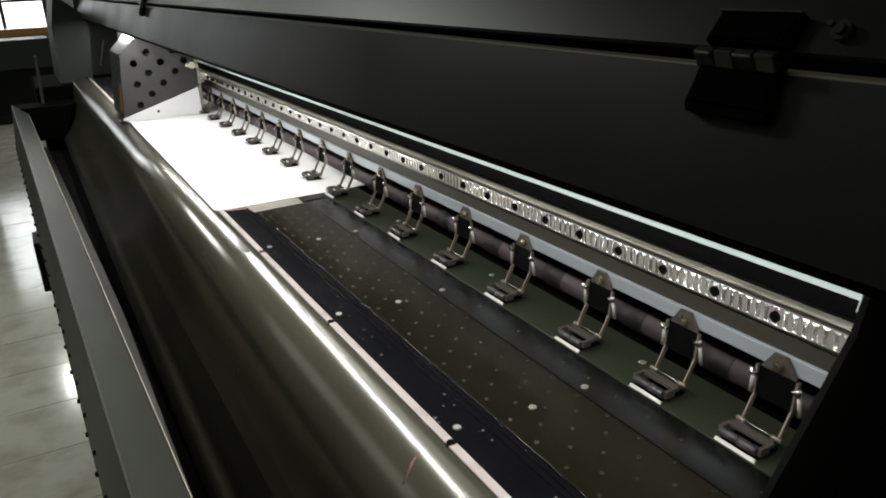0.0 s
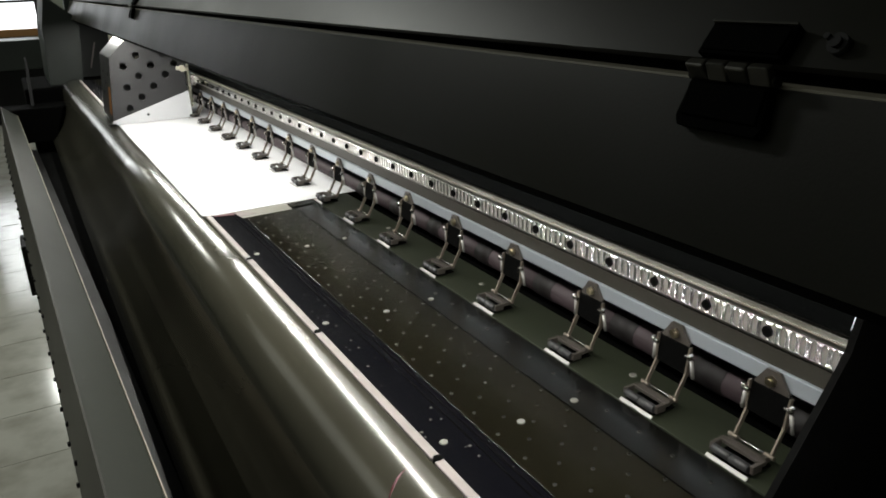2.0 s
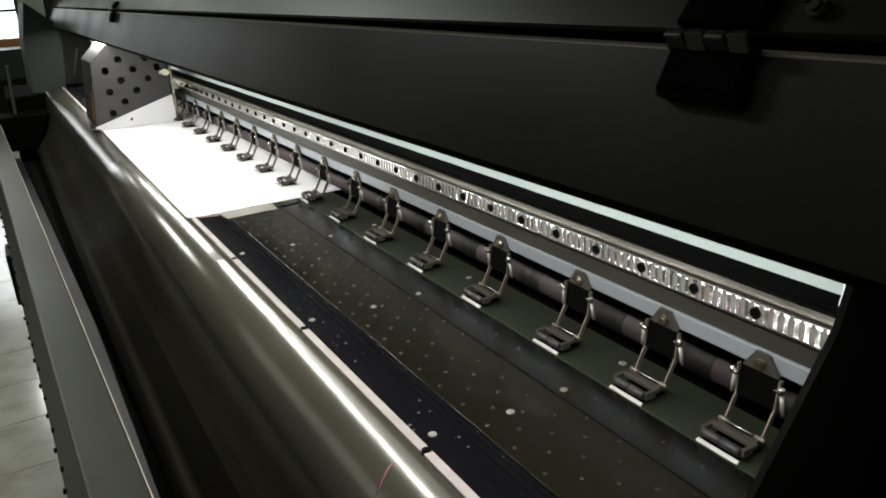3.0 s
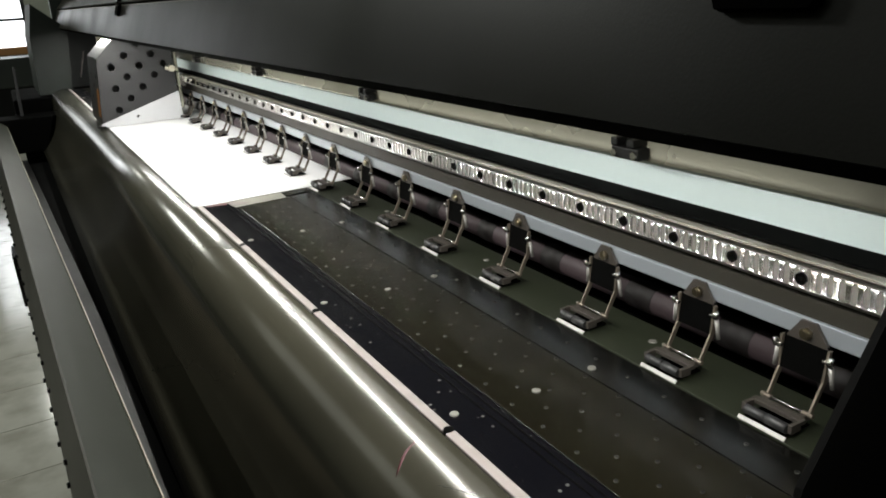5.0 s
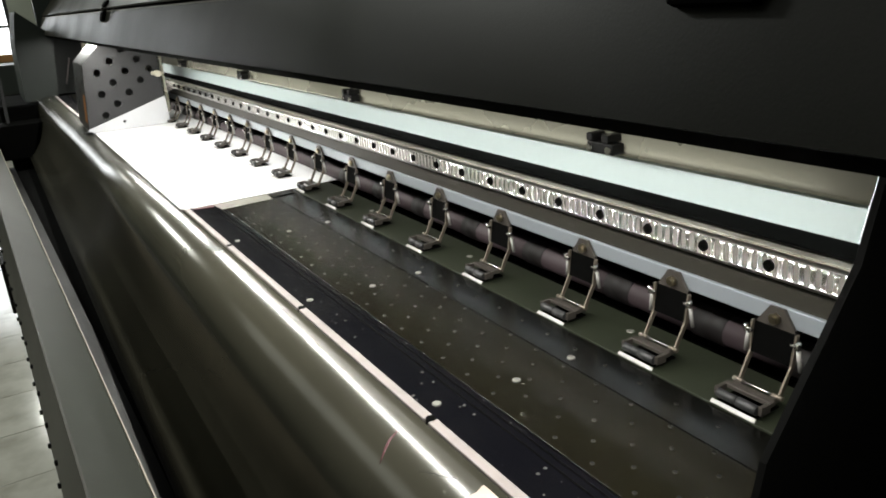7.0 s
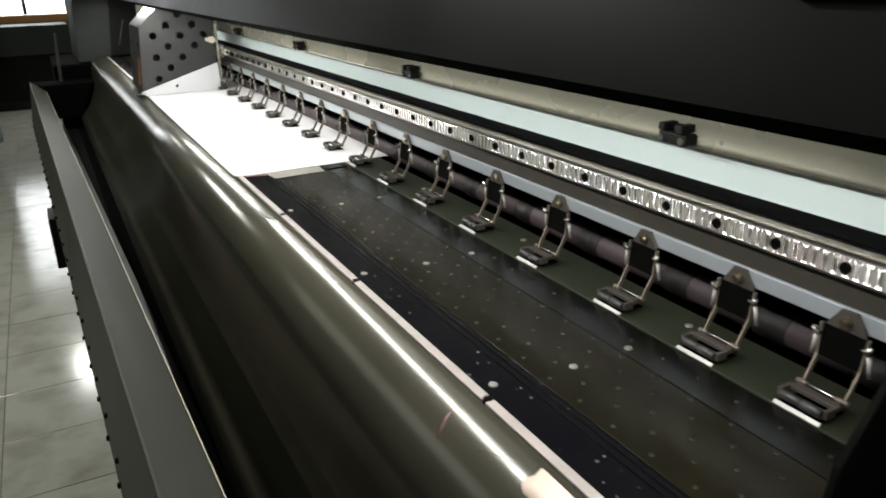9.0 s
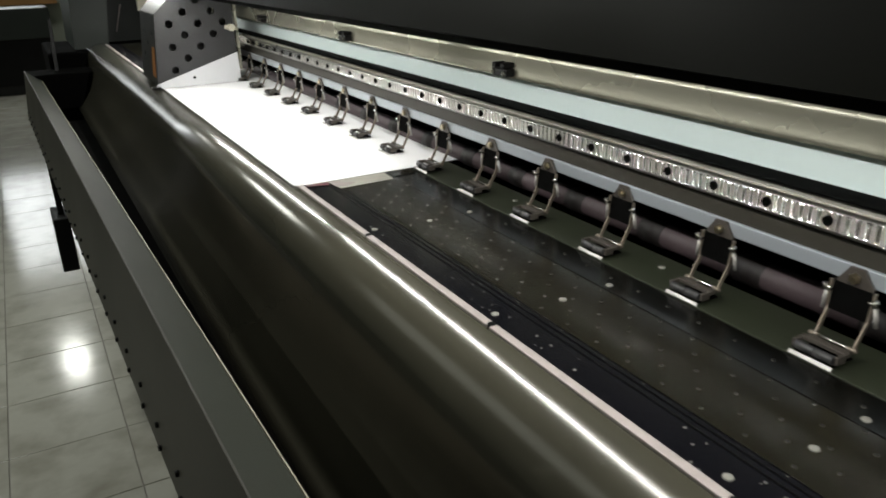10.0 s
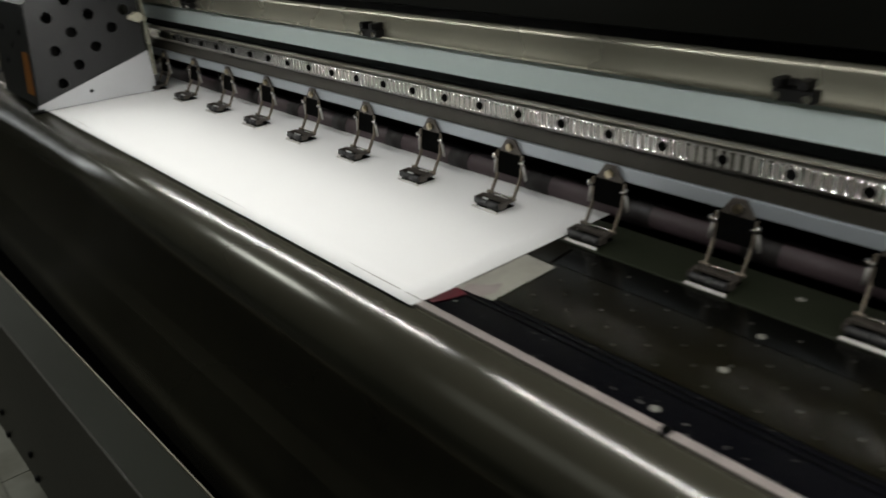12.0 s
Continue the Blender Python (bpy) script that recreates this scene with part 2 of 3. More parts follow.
# ---- room ----
WEST, EAST, SOUTH, NORTH = -3.2, 2.2, -1.6, 10.2
thing("wall_west", "plain grey-green wall along the aisle", "wall", kind="structure", bm=box(WEST - 0.1, WEST, SOUTH - 0.1, NORTH, 0, 3.0), mat="wall")
thing("wall_east", "plain grey-green wall behind the machine", "wall", kind="structure", bm=box(EAST, EAST + 0.1, SOUTH - 0.1, NORTH, 0, 3.0), mat="wall")
thing("wall_south", "plain grey-green wall", "wall", kind="structure", bm=box(WEST, EAST, SOUTH - 0.1, SOUTH, 0, 3.0), mat="wall")
thing("ceiling", "plain pale ceiling", "ceiling", kind="structure", bm=box(WEST - 0.1, EAST + 0.1, SOUTH - 0.1, NORTH + 0.1, 3.0, 3.1), mat="wall")
WX0, WX1, WZ0, WZ1 = -1.3, 0.50, 0.93, 2.2
thing("wall_north", "grey-green end wall with a window opening", "wall", kind="structure",
      bm=joined(box(WEST, WX0, NORTH, NORTH + 0.1, 0, 3.0), box(WX1, EAST, NORTH, NORTH + 0.1, 0, 3.0),
                box(WX0, WX1, NORTH, NORTH + 0.1, 0, WZ0), box(WX0, WX1, NORTH, NORTH + 0.1, WZ1, 3.0)), mat="wall")
window = thing("window_1", "bright overexposed window with an orange wooden sill", "window", kind="structure")
part("pane", box(WX0, WX1, NORTH + 0.06, NORTH + 0.07, WZ0, WZ1), "window", window)
part("window_sill", box(WX0 - 0.05, WX1 + 0.05, NORTH - 0.14, NORTH - 0.001, WZ0 - 0.07, WZ0 + 0.01, 0.006), "wood", window, "orange-brown wooden sill")
for k in range(5):
    x = WX0 + (WX1 - WX0 - 0.04) * k / 4
    part("window_frame", box(x, x + 0.04, NORTH + 0.01, NORTH + 0.05, WZ0 + 0.012, WZ1, 0.004), "grey", window)
for z in (1.22, 1.60):
    part("window_bar", box(WX0, WX1, NORTH + 0.015, NORTH + 0.045, z, z + 0.03, 0.004), "grey", window)
bench = thing("work_bench", "dark grey-green bench with a black base under the window", "bench")
part("front", box(-1.2, 0.42, 9.35, 9.9, 0.56, 0.86, 0.01), "green", bench)
part("base", box(-1.2, 0.42, 9.40, 9.9, 0.10, 0.559, 0.005), "black", bench)
part("plinth", box(-1.15, 0.40, 9.45, 9.85, 0.0, 0.0995, 0.003), "grey", bench)
door = thing("tall_cabinet", "tall black cabinet with a pale metal edge post", "cabinet")
part("body", box(-1.2, -0.36, 7.6, 8.2, 0.0, 2.1, 0.01), "black", door)
part("edge_post", box(-0.358, -0.31, 7.6, 7.65, 0.0, 2.1, 0.006), "alu", door, "pale metal edge post")

# ---- the printer ----
printer = thing("wide_format_printer", "long black wide-format inkjet printer, switched on", "printer")
END, NEAR = 3.42, -0.35
# pale edge strip in quarter-metre lengths
for k in range(-3, 13):
    a = 0.537 + 0.25 * (k - 1)
    part("edge_strip", box(0.3342, 0.3420, max(a + 0.0025, NEAR), min(a + 0.2475, END), 0.985, 1.0025, 0.0008), "strip", printer, "pale pinkish plastic edge strip")
nose = [(0.3335, 1.0005), (0.327, 1.0005)] + arc(0.3205, 0.9500, 0.0505, 89, 178, 28) + [(0.2675, 0.925), (0.2620, 0.900), (0.2550, 0.880), (0.2450, 0.858), (0.2310, 0.836), (0.2150, 0.815), (0.1980, 0.799)]
inner = [(x + 0.004, z - 0.003) for x, z in reversed(nose)]
part("front_guide", prism(nose + inner, NEAR, 3.62, 1, True), "nose", printer, "dark polished steel front guide with a rounded nose")
part("strip_recess", box(0.3335, 0.3424, NEAR, END, 0.95, 0.9845), "matt", printer)
part("rib_strip", box(0.3425, 0.3845, Y0, END, 0.97, 1.000, 0.0002), "ruler", printer, "black scuffed strip")
for x in (0.3725, 0.3790):
    part("rib_line", box(x, x + 0.0012, Y0, END, 0.9995, 1.0005), "matt", printer)
for k in range(14):
    y = 0.287 + 0.25 * k
    if not 1.26 < y < 2.51:
        part("joint_hole", rod((0.3385, y, 0.99), (0.3385, y, 1.0031), 0.0037, 16), "matt", printer, "black hole at the strip's joint")
part("platen", box(0.3860, 0.4650, Y0, END, 0.97, 1.000, 0.00025), "platen", printer, "dark grey metal platen with suction holes")
part("back_strip", box(0.4663, 0.5055, Y0, END, 0.97, 0.9995, 0.0003), "platen_dark", printer)
part("feed_bed", box(0.5062, 0.566, Y0, END, 0.97, 1.0005, 0.0006), "bed", printer, "grey-green painted feed bed")
part("platen_body", box(0.30, 0.80, Y0, END, 0.80, 0.949), "matt", printer)
for x in (0.3852, 0.46565):
    part("seam_edge", box(x - 0.0004, x + 0.0004, Y0, END, 0.97, 1.0001), "matt", printer)
# suction holes and screws
hole = mesh_of("suction_hole", rod((0, 0, -0.003), (0, 0, 0.0006), 0.0012, 8), "black")
rim = mesh_of("hole_rim", rod((0, 0, -0.002), (0, 0, 0.0004), 0.0016, 10), "rim")
for row, x in enumerate((0.3945, 0.4113, 0.4280, 0.4450, 0.4620, 0.4880)):
    for k in range(28):
        ob = new("suction_hole", hole)
        ob.location = (x + random.uniform(-0.0006, 0.0006), 0.3620 + 0.0360 * k + 0.018 * (row % 2 == 1), 1.0 if x < 0.464 else 0.9995)
        ob.parent = printer
        edge = new("hole_rim", rim)
        edge.parent = ob
screw = mesh_of("screw", joined(rod((0, 0, -0.002), (0, 0, 0.0010), 0.0034, 14, cap=0.0005), box(-0.0028, 0.0028, -0.0004, 0.0004, 0.0008, 0.0012)), "screw")
for k in range(12):
    for x, y, z in ((0.4195, 0.297, 1.0), (0.4752, 0.300, 0.9995), (0.5435, 0.304, 1.0005), (0.3535, 0.305, 1.0)):
        y += 0.25 * k
        if y > Y0:
            ob = new("screw", screw)
            ob.location, ob.rotation_euler, ob.parent = (x, y, z), (0, 0, random.uniform(0, 3)), printer
# feed roller behind the bed, with slightly thicker dark maroon bands by the clamps
part("feed_roller", rod((0.592, Y0, 1.009), (0.592, END, 1.009), 0.0128, 28), "rubber", printer, "pinkish-grey rubber feed roller")
part("slot_back", box(0.606, 0.62, Y0, END, 0.95, 1.0555), "matt", printer)
CLAMPS = [0.421, 0.512, 0.616, 0.743, 0.867, 0.993] + [1.114 + 0.124 * k for k in range(18)]
for y in CLAMPS:
    part("roller_collar", rod((0.592, y - 0.022, 1.009), (0.592, y + 0.010, 1.009), 0.0137, 20), "maroon", printer)
# beam and rail
part("clamp_bar", box(0.5495, 0.62, Y0, END, 1.0535, 1.0668, 0.001), "alu", printer, "pale blue-grey aluminium clamp bar")
part("beam", box(0.552, 0.584, Y0, END, 1.0670, 1.1085), "beam", printer, "brown-grey beam face")
part("ledge", box(0.5445, 0.5555, Y0, END, 1.1060, 1.1085, 0.0006), "ledge", printer, "narrow stained steel ledge over the rail")
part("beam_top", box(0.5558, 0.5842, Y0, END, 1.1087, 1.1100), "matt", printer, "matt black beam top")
part("beam_panel", box(0.585, 0.600, Y0, END, 1.0692, 1.20), "panel", printer, "pale blue painted panel behind the rail")
top = [(0.5745, 1.1468), (0.5518, 1.1468), (0.5516, 1.1500), (0.5522, 1.1520), (0.5530, 1.1660)] + arc(0.5645, 1.1710, 0.0115, 180, 90, 14) + [(0.5745, 1.1826)]
part("beam_profile", prism(top, Y0, END, 1, True), "beige", printer, "cream rounded aluminium profile")
# linear rail: a dull face between two lips; the diodes' reflections are built as added bright ribs and heads that lean
# back and mirror the diodes
RX, RZ = 0.5410, 1.0970
rail = [(0.560, RZ - 0.0098), (RX + 0.0022, RZ - 0.0098), (RX + 0.0006, RZ - 0.0086), (RX + 0.0006, RZ - 0.0076), (RX + 0.0012, RZ - 0.0070),
        (RX + 0.0012, RZ + 0.0078), (RX + 0.0008, RZ + 0.0080), (RX + 0.0010, RZ + 0.0092), (RX + 0.0026, RZ + 0.0099), (0.560, RZ + 0.0100)]
linear_rail = part("linear_rail", prism(rail, Y0, END, 1, False), "rail", printer, "shiny ground steel linear rail with bolt holes")
part("rail_face", box(RX + 0.0004, RX + 0.0011, Y0, END, RZ - 0.0069, RZ + 0.0077), "rail_face", linear_rail, "dull steel face")


def glint_profile(z0, z1, steps, share):
    """An outline of small steps, each with an upright face below and a face leaning back above."""
    h = (z1 - z0) / steps
    out = [(0.0003, z0)]
    for k in range(steps):
        b = z0 + h * k
        out += [(0.0, b), (0.0, b + (1 - share) * h), (0.57 * share * h, b + 0.995 * h)]
    return out + [(0.0003, z1)]


GLINT_PITCH = 0.00773
rib = mesh_of("rib", prism(glint_profile(-0.0052, 0.0052, 9, 0.10), -0.0017, 0.0017), "rib")
head = mesh_of("rib_head", joined(prism(glint_profile(0.0054, 0.0074, 2, 0.95), -0.0025, 0.0025), prism(glint_profile(-0.0068, -0.0055, 2, 0.85), -0.0021, 0.0021)), "rib")
for k in range(190):
    ob = new("rib", rib)
    ob.location, ob.parent = (RX, 0.3480 + GLINT_PITCH * k, RZ), linear_rail
    ends = new("rib_head", head)
    ends.parent = ob
# farther off the imitated reflections run together into one band
part("far_ribs", joined(prism([(RX + x, RZ + z) for x, z in glint_profile(-0.0052, 0.0052, 9, 0.08)], 0.3480 + GLINT_PITCH * 190, END), prism([(RX + x, RZ + z) for x, z in glint_profile(0.0054, 0.0074, 2, 0.45)], 0.3480 + GLINT_PITCH * 190, END)), "rib", linear_rail)
bolt_hole = mesh_of("bolt_hole", rod((-0.0016, 0, 0), (0.004, 0, 0), 0.0041, 16), "matt")
for k in range(55):
    ob = new("bolt_hole", bolt_hole)
    ob.location, ob.parent = (RX, 0.4255 + 0.0541 * k, RZ), linear_rail
# small dark clips under the cream profile
for k in range(6):
    y = 0.585 + 0.497 * k
    clip = part("cable_clip", joined(box(0.536, 0.5485, y - 0.0165, y + 0.0135, 1.1500, 1.1590, 0.001), box(0.536, 0.5512, y - 0.0110, y - 0.0030, 1.1592, 1.1655, 0.001), box(0.536, 0.5512, y + 0.0075, y + 0.0145, 1.1592, 1.1655, 0.001), box(0.546, 0.5512, y - 0.003, y + 0.0075, 1.1592, 1.1640, 0.001)), "black", printer, "small black clip with a screw")
    part("clip_screw", rod((0.5340, y - 0.0125, 1.1540), (0.5362, y - 0.0125, 1.1540), 0.0032, 10), "chrome", clip)
    part("clip_screw", rod((0.5340, y + 0.0095, 1.1540), (0.5362, y + 0.0095, 1.1540), 0.0030, 10), "chrome", clip)
# inner end plate beside the eye
part("inner_side_plate", plate([(0.392, 0.333, 0.95), (0.415, 0.333, 1.050), (0.456, 0.333, 1.108), (0.478, 0.333, 1.140), (0.492, 0.333, 1.185), (0.52, 0.333, 1.26), (0.80, 0.333, 1.30), (0.80, 0.333, 0.95)], (0, -1, 0), 0.004), "matt", printer, "black inner side plate")
part("side_bracket", plate([(0.485, 0.3338, 1.150), (0.489, 0.3338, 1.150), (0.507, 0.3338, 1.203), (0.503, 0.3338, 1.203)], (0, 1, 0), 0.002), "alu", printer, "pale bracket on the side plate")
# far end housing, legs and floor frame
part("end_cap", prism([(0.235, 0.985), (0.352, 0.985), (0.375, 1.19), (0.36, 1.24), (0.27, 1.32), (0.245, 1.20)], END + 0.06, 3.95), "green", printer, "grey-green end housing")
part("end_wall", box(0.354, 0.85, 3.75, 3.80, 0.95, 1.45), "green", printer)
part("end_beam_block", joined(box(0.50, 0.60, END + 0.002, 3.50, 1.06, 1.20, 0.004), box(0.47, 0.50, END + 0.01, 3.46, 1.11, 1.19, 0.003)), "tanwall", printer, "cream end fitting")
part("end_rod", rod((0.40, 3.60, 1.03), (0.43, 3.60, 1.13), 0.003, 8), "strip", printer)
part("leg", box(0.14, 0.78, 3.46, 3.95, 0.0, 0.98, 0.008), "matt", printer)
part("leg", box(0.36, 0.78, -0.60, 0.20, 0.0, 0.94, 0.008), "matt", printer)
part("rear_panel", box(0.80, 0.84, -0.6, 3.95, 0.30, 1.62), "black", printer)
part("top_panel", box(0.80, 0.90, -0.6, 3.95, 1.6245, 1.64), "cover", printer)

# ---- cover with its hinges ----
flap = thing("front_cover", "black powder-coated sloping front cover flap, lowered", "cover")
FX, FZ, GX, GZ = 0.3520, 1.2265, 0.3765, 1.2893   # lower crease and top of the flap
part("flap_sheet", prism([(FX, FZ), (FX + 0.005, FZ - 0.0015), (GX + 0.005, GZ), (GX, GZ)], -0.6, 3.95), "cover", flap)
part("bottom_lip", prism([(FX + 0.0004, FZ - 0.0004), (FX + 0.0077, FZ - 0.0076), (FX + 0.0091, FZ - 0.0076), (FX + 0.0050, FZ - 0.0018)], -0.6, 3.95), "matt", flap, "black folded lower lip")
part("lip_return", prism([(FX + 0.0046, FZ - 0.0012), (FX + 0.0500, FZ + 0.0010), (FX + 0.0500, FZ + 0.0025), (FX + 0.0056, FZ + 0.0005)], -0.6, 3.95), "matt", flap)
part("top_edge", prism([(GX - 0.0001, GZ + 0.0002), (GX + 0.0051, GZ + 0.0002), (GX + 0.0050, GZ + 0.0012), (GX + 0.0025, GZ + 0.0023), (GX + 0.0003, GZ + 0.0013)], -0.6, 3.95), "edge", flap, "worn pale top edge")
upper = thing("upper_cover", "black powder-coated upper cover above the flap", "cover")
part("upper_sheet", prism([(0.3770, 1.2985), (0.3795, 1.2960), (0.3840, 1.2985), (0.4400, 1.3660), (0.5400, 1.4700), (0.6400, 1.5500), (0.8400, 1.6190), (0.8400, 1.6240), (0.6380, 1.5550), (0.5365, 1.4745), (0.4360, 1.3700)], -0.6, 3.95), "cover", upper)
part("seam_backing", box(0.3835, 0.3860, -0.6, 3.95, 1.278, 1.300), "matt", upper)
part("cover_knob", joined(rod((0.3880, 0.2960, 1.3030), (0.3800, 0.2960, 1.3075), 0.0040, 12), rod((0.3805, 0.2960, 1.3072), (0.3785, 0.2960, 1.3083), 0.0022, 10), rod((0.3805, 0.2995, 1.3090), (0.3785, 0.2995, 1.3100), 0.0012, 8)), "black", upper, "small round black stud")


def hinge(y):
    """A butt hinge across the seam of the covers."""
    h = thing("cover_hinge", "black steel butt hinge across the cover seam", "hinge", "cover hinges")
    low = Matrix.Translation((GX, y, GZ)) @ pose(0, 0, 0, 0, math.degrees(math.atan2(GX - FX, GZ - FZ)), 0)
    part("lower_leaf", placed(joined(plate([(-0.0055, -0.0190, 0.0010), (-0.0055, 0.0190, 0.0010), (-0.0055, 0.0215, -0.0170), (-0.0055, 0.0195, -0.0205), (-0.0055, -0.0195, -0.0205), (-0.0055, -0.0215, -0.0170)], (1, 0, 0), 0.0050),
                                    box(-0.0068, -0.0050, -0.0190, 0.0190, -0.0160, -0.0020, 0.0006)), low), "matt", h)
    high = Matrix.Translation((GX, y, GZ + 0.0055)) @ pose(0, 0, 0, 0, 39, 0)
    leaf = part("upper_leaf", placed(joined(box(-0.0062, -0.0012, -0.0205, 0.0205, 0.0030, 0.0185, 0.0010), box(-0.0072, -0.0060, -0.0185, 0.0185, 0.0045, 0.0160, 0.0005)), high), "matt", h)
    part("leaf_edge", placed(box(-0.0078, -0.0060, -0.0203, 0.0203, 0.0172, 0.0184, 0.0004), high), "knuckle", leaf, "worn grey edge")
    for k in range(4):
        a = y - 0.0205 + 0.01025 * k
        turn = Matrix.Translation((GX - 0.0060, a + 0.00515, GZ + 0.0055)) @ pose(0, 0, 0, 0, 52 if k % 2 else 66, 0)
        part("knuckle", placed(box(-0.0042, 0.0042, -0.0048, 0.0048, -0.0022, 0.0022, 0.0010), turn), "knuckle", h, "worn steel knuckle")
    part("hinge_pin", rod((GX - 0.0035, y - 0.0212, GZ + 0.0032), (GX - 0.0035, y + 0.0212, GZ + 0.0032), 0.0026, 12), "black", h)
    return h


for y in (0.334, 1.955):
    hinge(y)

# ---- trough along the front ----
trough = thing("media_trough", "long grey painted metal trough along the printer's front", "trough")
SKEW = Matrix(((1, -0.026, 0, 0.0156), (0, 1, 0, 0), (0, 0, 1, 0), (0, 0, 0, 1)))
T0, T1 = -0.35, 3.33


def twisted(profile, lift):
    """A trough sheet whose height changes by lift a metre."""
    m = SKEW.copy()
    m[2][1], m[2][3] = lift, -0.5 * lift
    return placed(prism(profile, T0, T1), m)


part("outer_side", twisted([(0.1045, 0.785), (0.1225, 0.9440), (0.1245, 0.9440), (0.107, 0.785)], -0.001), "box_side", trough, "brown-grey outer side of the trough")
part("top_face", twisted([(0.1228, 0.9442), (0.1685, 0.9090), (0.1695, 0.9075), (0.1685, 0.9050), (0.1245, 0.9410)], -0.001), "box", trough, "grey top face of the trough")
part("inner_lip", twisted([(0.1690, 0.9050), (0.1702, 0.9082), (0.1716, 0.9078), (0.1710, 0.885), (0.1695, 0.885)], -0.001), "lip", trough, "thin worn pale lip")
part("trough_floor", placed(prism([(0.108, 0.785), (0.21, 0.770), (0.21, 0.767), (0.108, 0.782)], T0, T1), SKEW), "black", trough)
# added black sheet that hides the floor and keeps the gap dark
part("under_tray", box(0.105, 0.30, T0, 3.30, 0.752, 0.760), "matt", trough)
part("end_bracket", box(0.055, 0.30, T1 - 0.02, 3.459, 0.80, 0.925, 0.004), "matt", trough)
part("end_arm", plate([(0.148, 3.40, 0.86), (0.162, 3.40, 1.10), (0.170, 3.40, 1.10), (0.160, 3.40, 0.86)], (0, 1, 0), 0.02), "grey", trough, "grey upright arm")
rivet = mesh_of("rivet", rod((-0.0035, 0, 0), (0.002, 0, 0), 0.0034, 10, cap=0.001), "black")
for k in range(37):
    for dz, dy in ((0.0, 0.0), (0.022, 0.012)):
        y = T0 + 0.05 + 0.098 * k + dy
        ob = new("rivet", rivet)
        ob.location, ob.parent = (0.1055 + 0.12 * dz - 0.026 * (y - 0.6), y, 0.793 + dz), trough
drive = part("drive_box", box(0.036, 0.080, 2.60, 2.74, 0.455, 0.615, 0.004), "black", trough, "black drive box hanging under the trough")
part("hanger", box(0.054, 0.070, 2.64, 2.70, 0.616, 0.79, 0.002), "black", drive)

# ---- paper and tapes ----
bm = bmesh.new()
cols, rows = 12, 40
grid = []
for i in range(rows + 1):
    y = 1.262 + (2.50 - 1.262) * i / rows
    line = []
    for j in range(cols + 1):
        x = 0.3285 + (0.60 - 0.3285) * j / cols
        lift = 0.0003 + 0.0005 * noise.noise((x * 9, y * 5, 0))
        line.append(bm.verts.new((x + 0.0008 * noise.noise((3, y * 7, 1)) * (j == 0), y, max(1.0032 if x < 0.343 else 1.0012, 1.0012 + lift))))
    grid.append(line)
for a, b in zip(grid, grid[1:]):
    for j in range(cols):
        bm.faces.new((a[j], a[j + 1], b[j + 1], b[j]))
made = bmesh.ops.extrude_face_region(bm, geom=bm.faces[:])
bmesh.ops.translate(bm, vec=(0, 0, 0.0003), verts=[g for g in made["geom"] if isinstance(g, bmesh.types.BMVert)])
thing("printing_paper", "blank white coated paper lying on the platen", "paper", bm=finish(bm, True), mat="paper")
thing("silver_tape", "silvery tape stuck to the platen by the paper's edge", "tape",
      bm=plate([(0.381, 1.224, 1.0006), (0.459, 1.226, 1.0006), (0.461, 1.2615, 1.0006), (0.376, 1.2615, 1.0006)], (0, 0, 1), 0.0004), mat="tape")
thing("ink_stain_tape", "dark red ink-stained tape by the paper's corner", "tape",
      bm=plate([(0.346, 1.256, 1.0009), (0.374, 1.246, 1.0009), (0.377, 1.2615, 1.0009), (0.346, 1.2615, 1.0009)], (0, 0, 1), 0.0003), mat="red")
thing("dark_tape", "dark grey tape stuck along the paper's edge", "tape",
      bm=plate([(0.4615, 1.236, 1.0006), (0.500, 1.240, 1.0006), (0.500, 1.2615, 1.0006), (0.4615, 1.2615, 1.0006)], (0, 0, 1), 0.0005), mat="platen")


def on_nose(a, d=0.0004):
    """A place on the rounded nose: angle and height over it."""
    return 0.3205 + (0.0505 + d) * math.cos(radians(a)), 0.9500 + (0.0505 + d) * math.sin(radians(a))


def nose_patch(strips, d=0.0004):
    """A thin skin on the nose: rows of (angle, y0, y1)."""
    bm = bmesh.new()
    low = [[bm.verts.new((on_nose(a, 0.0001)[0], y, on_nose(a, 0.0001)[1])) for y in (p, q)] for a, p, q in strips]
    high = [[bm.verts.new((on_nose(a, d)[0], y, on_nose(a, d)[1])) for y in (p, q)] for a, p, q in strips]
    for a, b in zip(high, high[1:]):
        bm.faces.new((a[0], a[1], b[1], b[0]))
    for a, b in zip(low, low[1:]):
        bm.faces.new((a[0], b[0], b[1], a[1]))
    for l, h, s in ((low, high, 0), (low, high, 1)):
        for i in range(len(l) - 1):
            bm.faces.new((l[i][s], l[i + 1][s], h[i + 1][s], h[i][s]))
    bm.faces.new((low[0][0], low[0][1], high[0][1], high[0][0]))
    bm.faces.new((low[-1][0], low[-1][1], high[-1][1], high[-1][0]))
    return finish(bm, True)


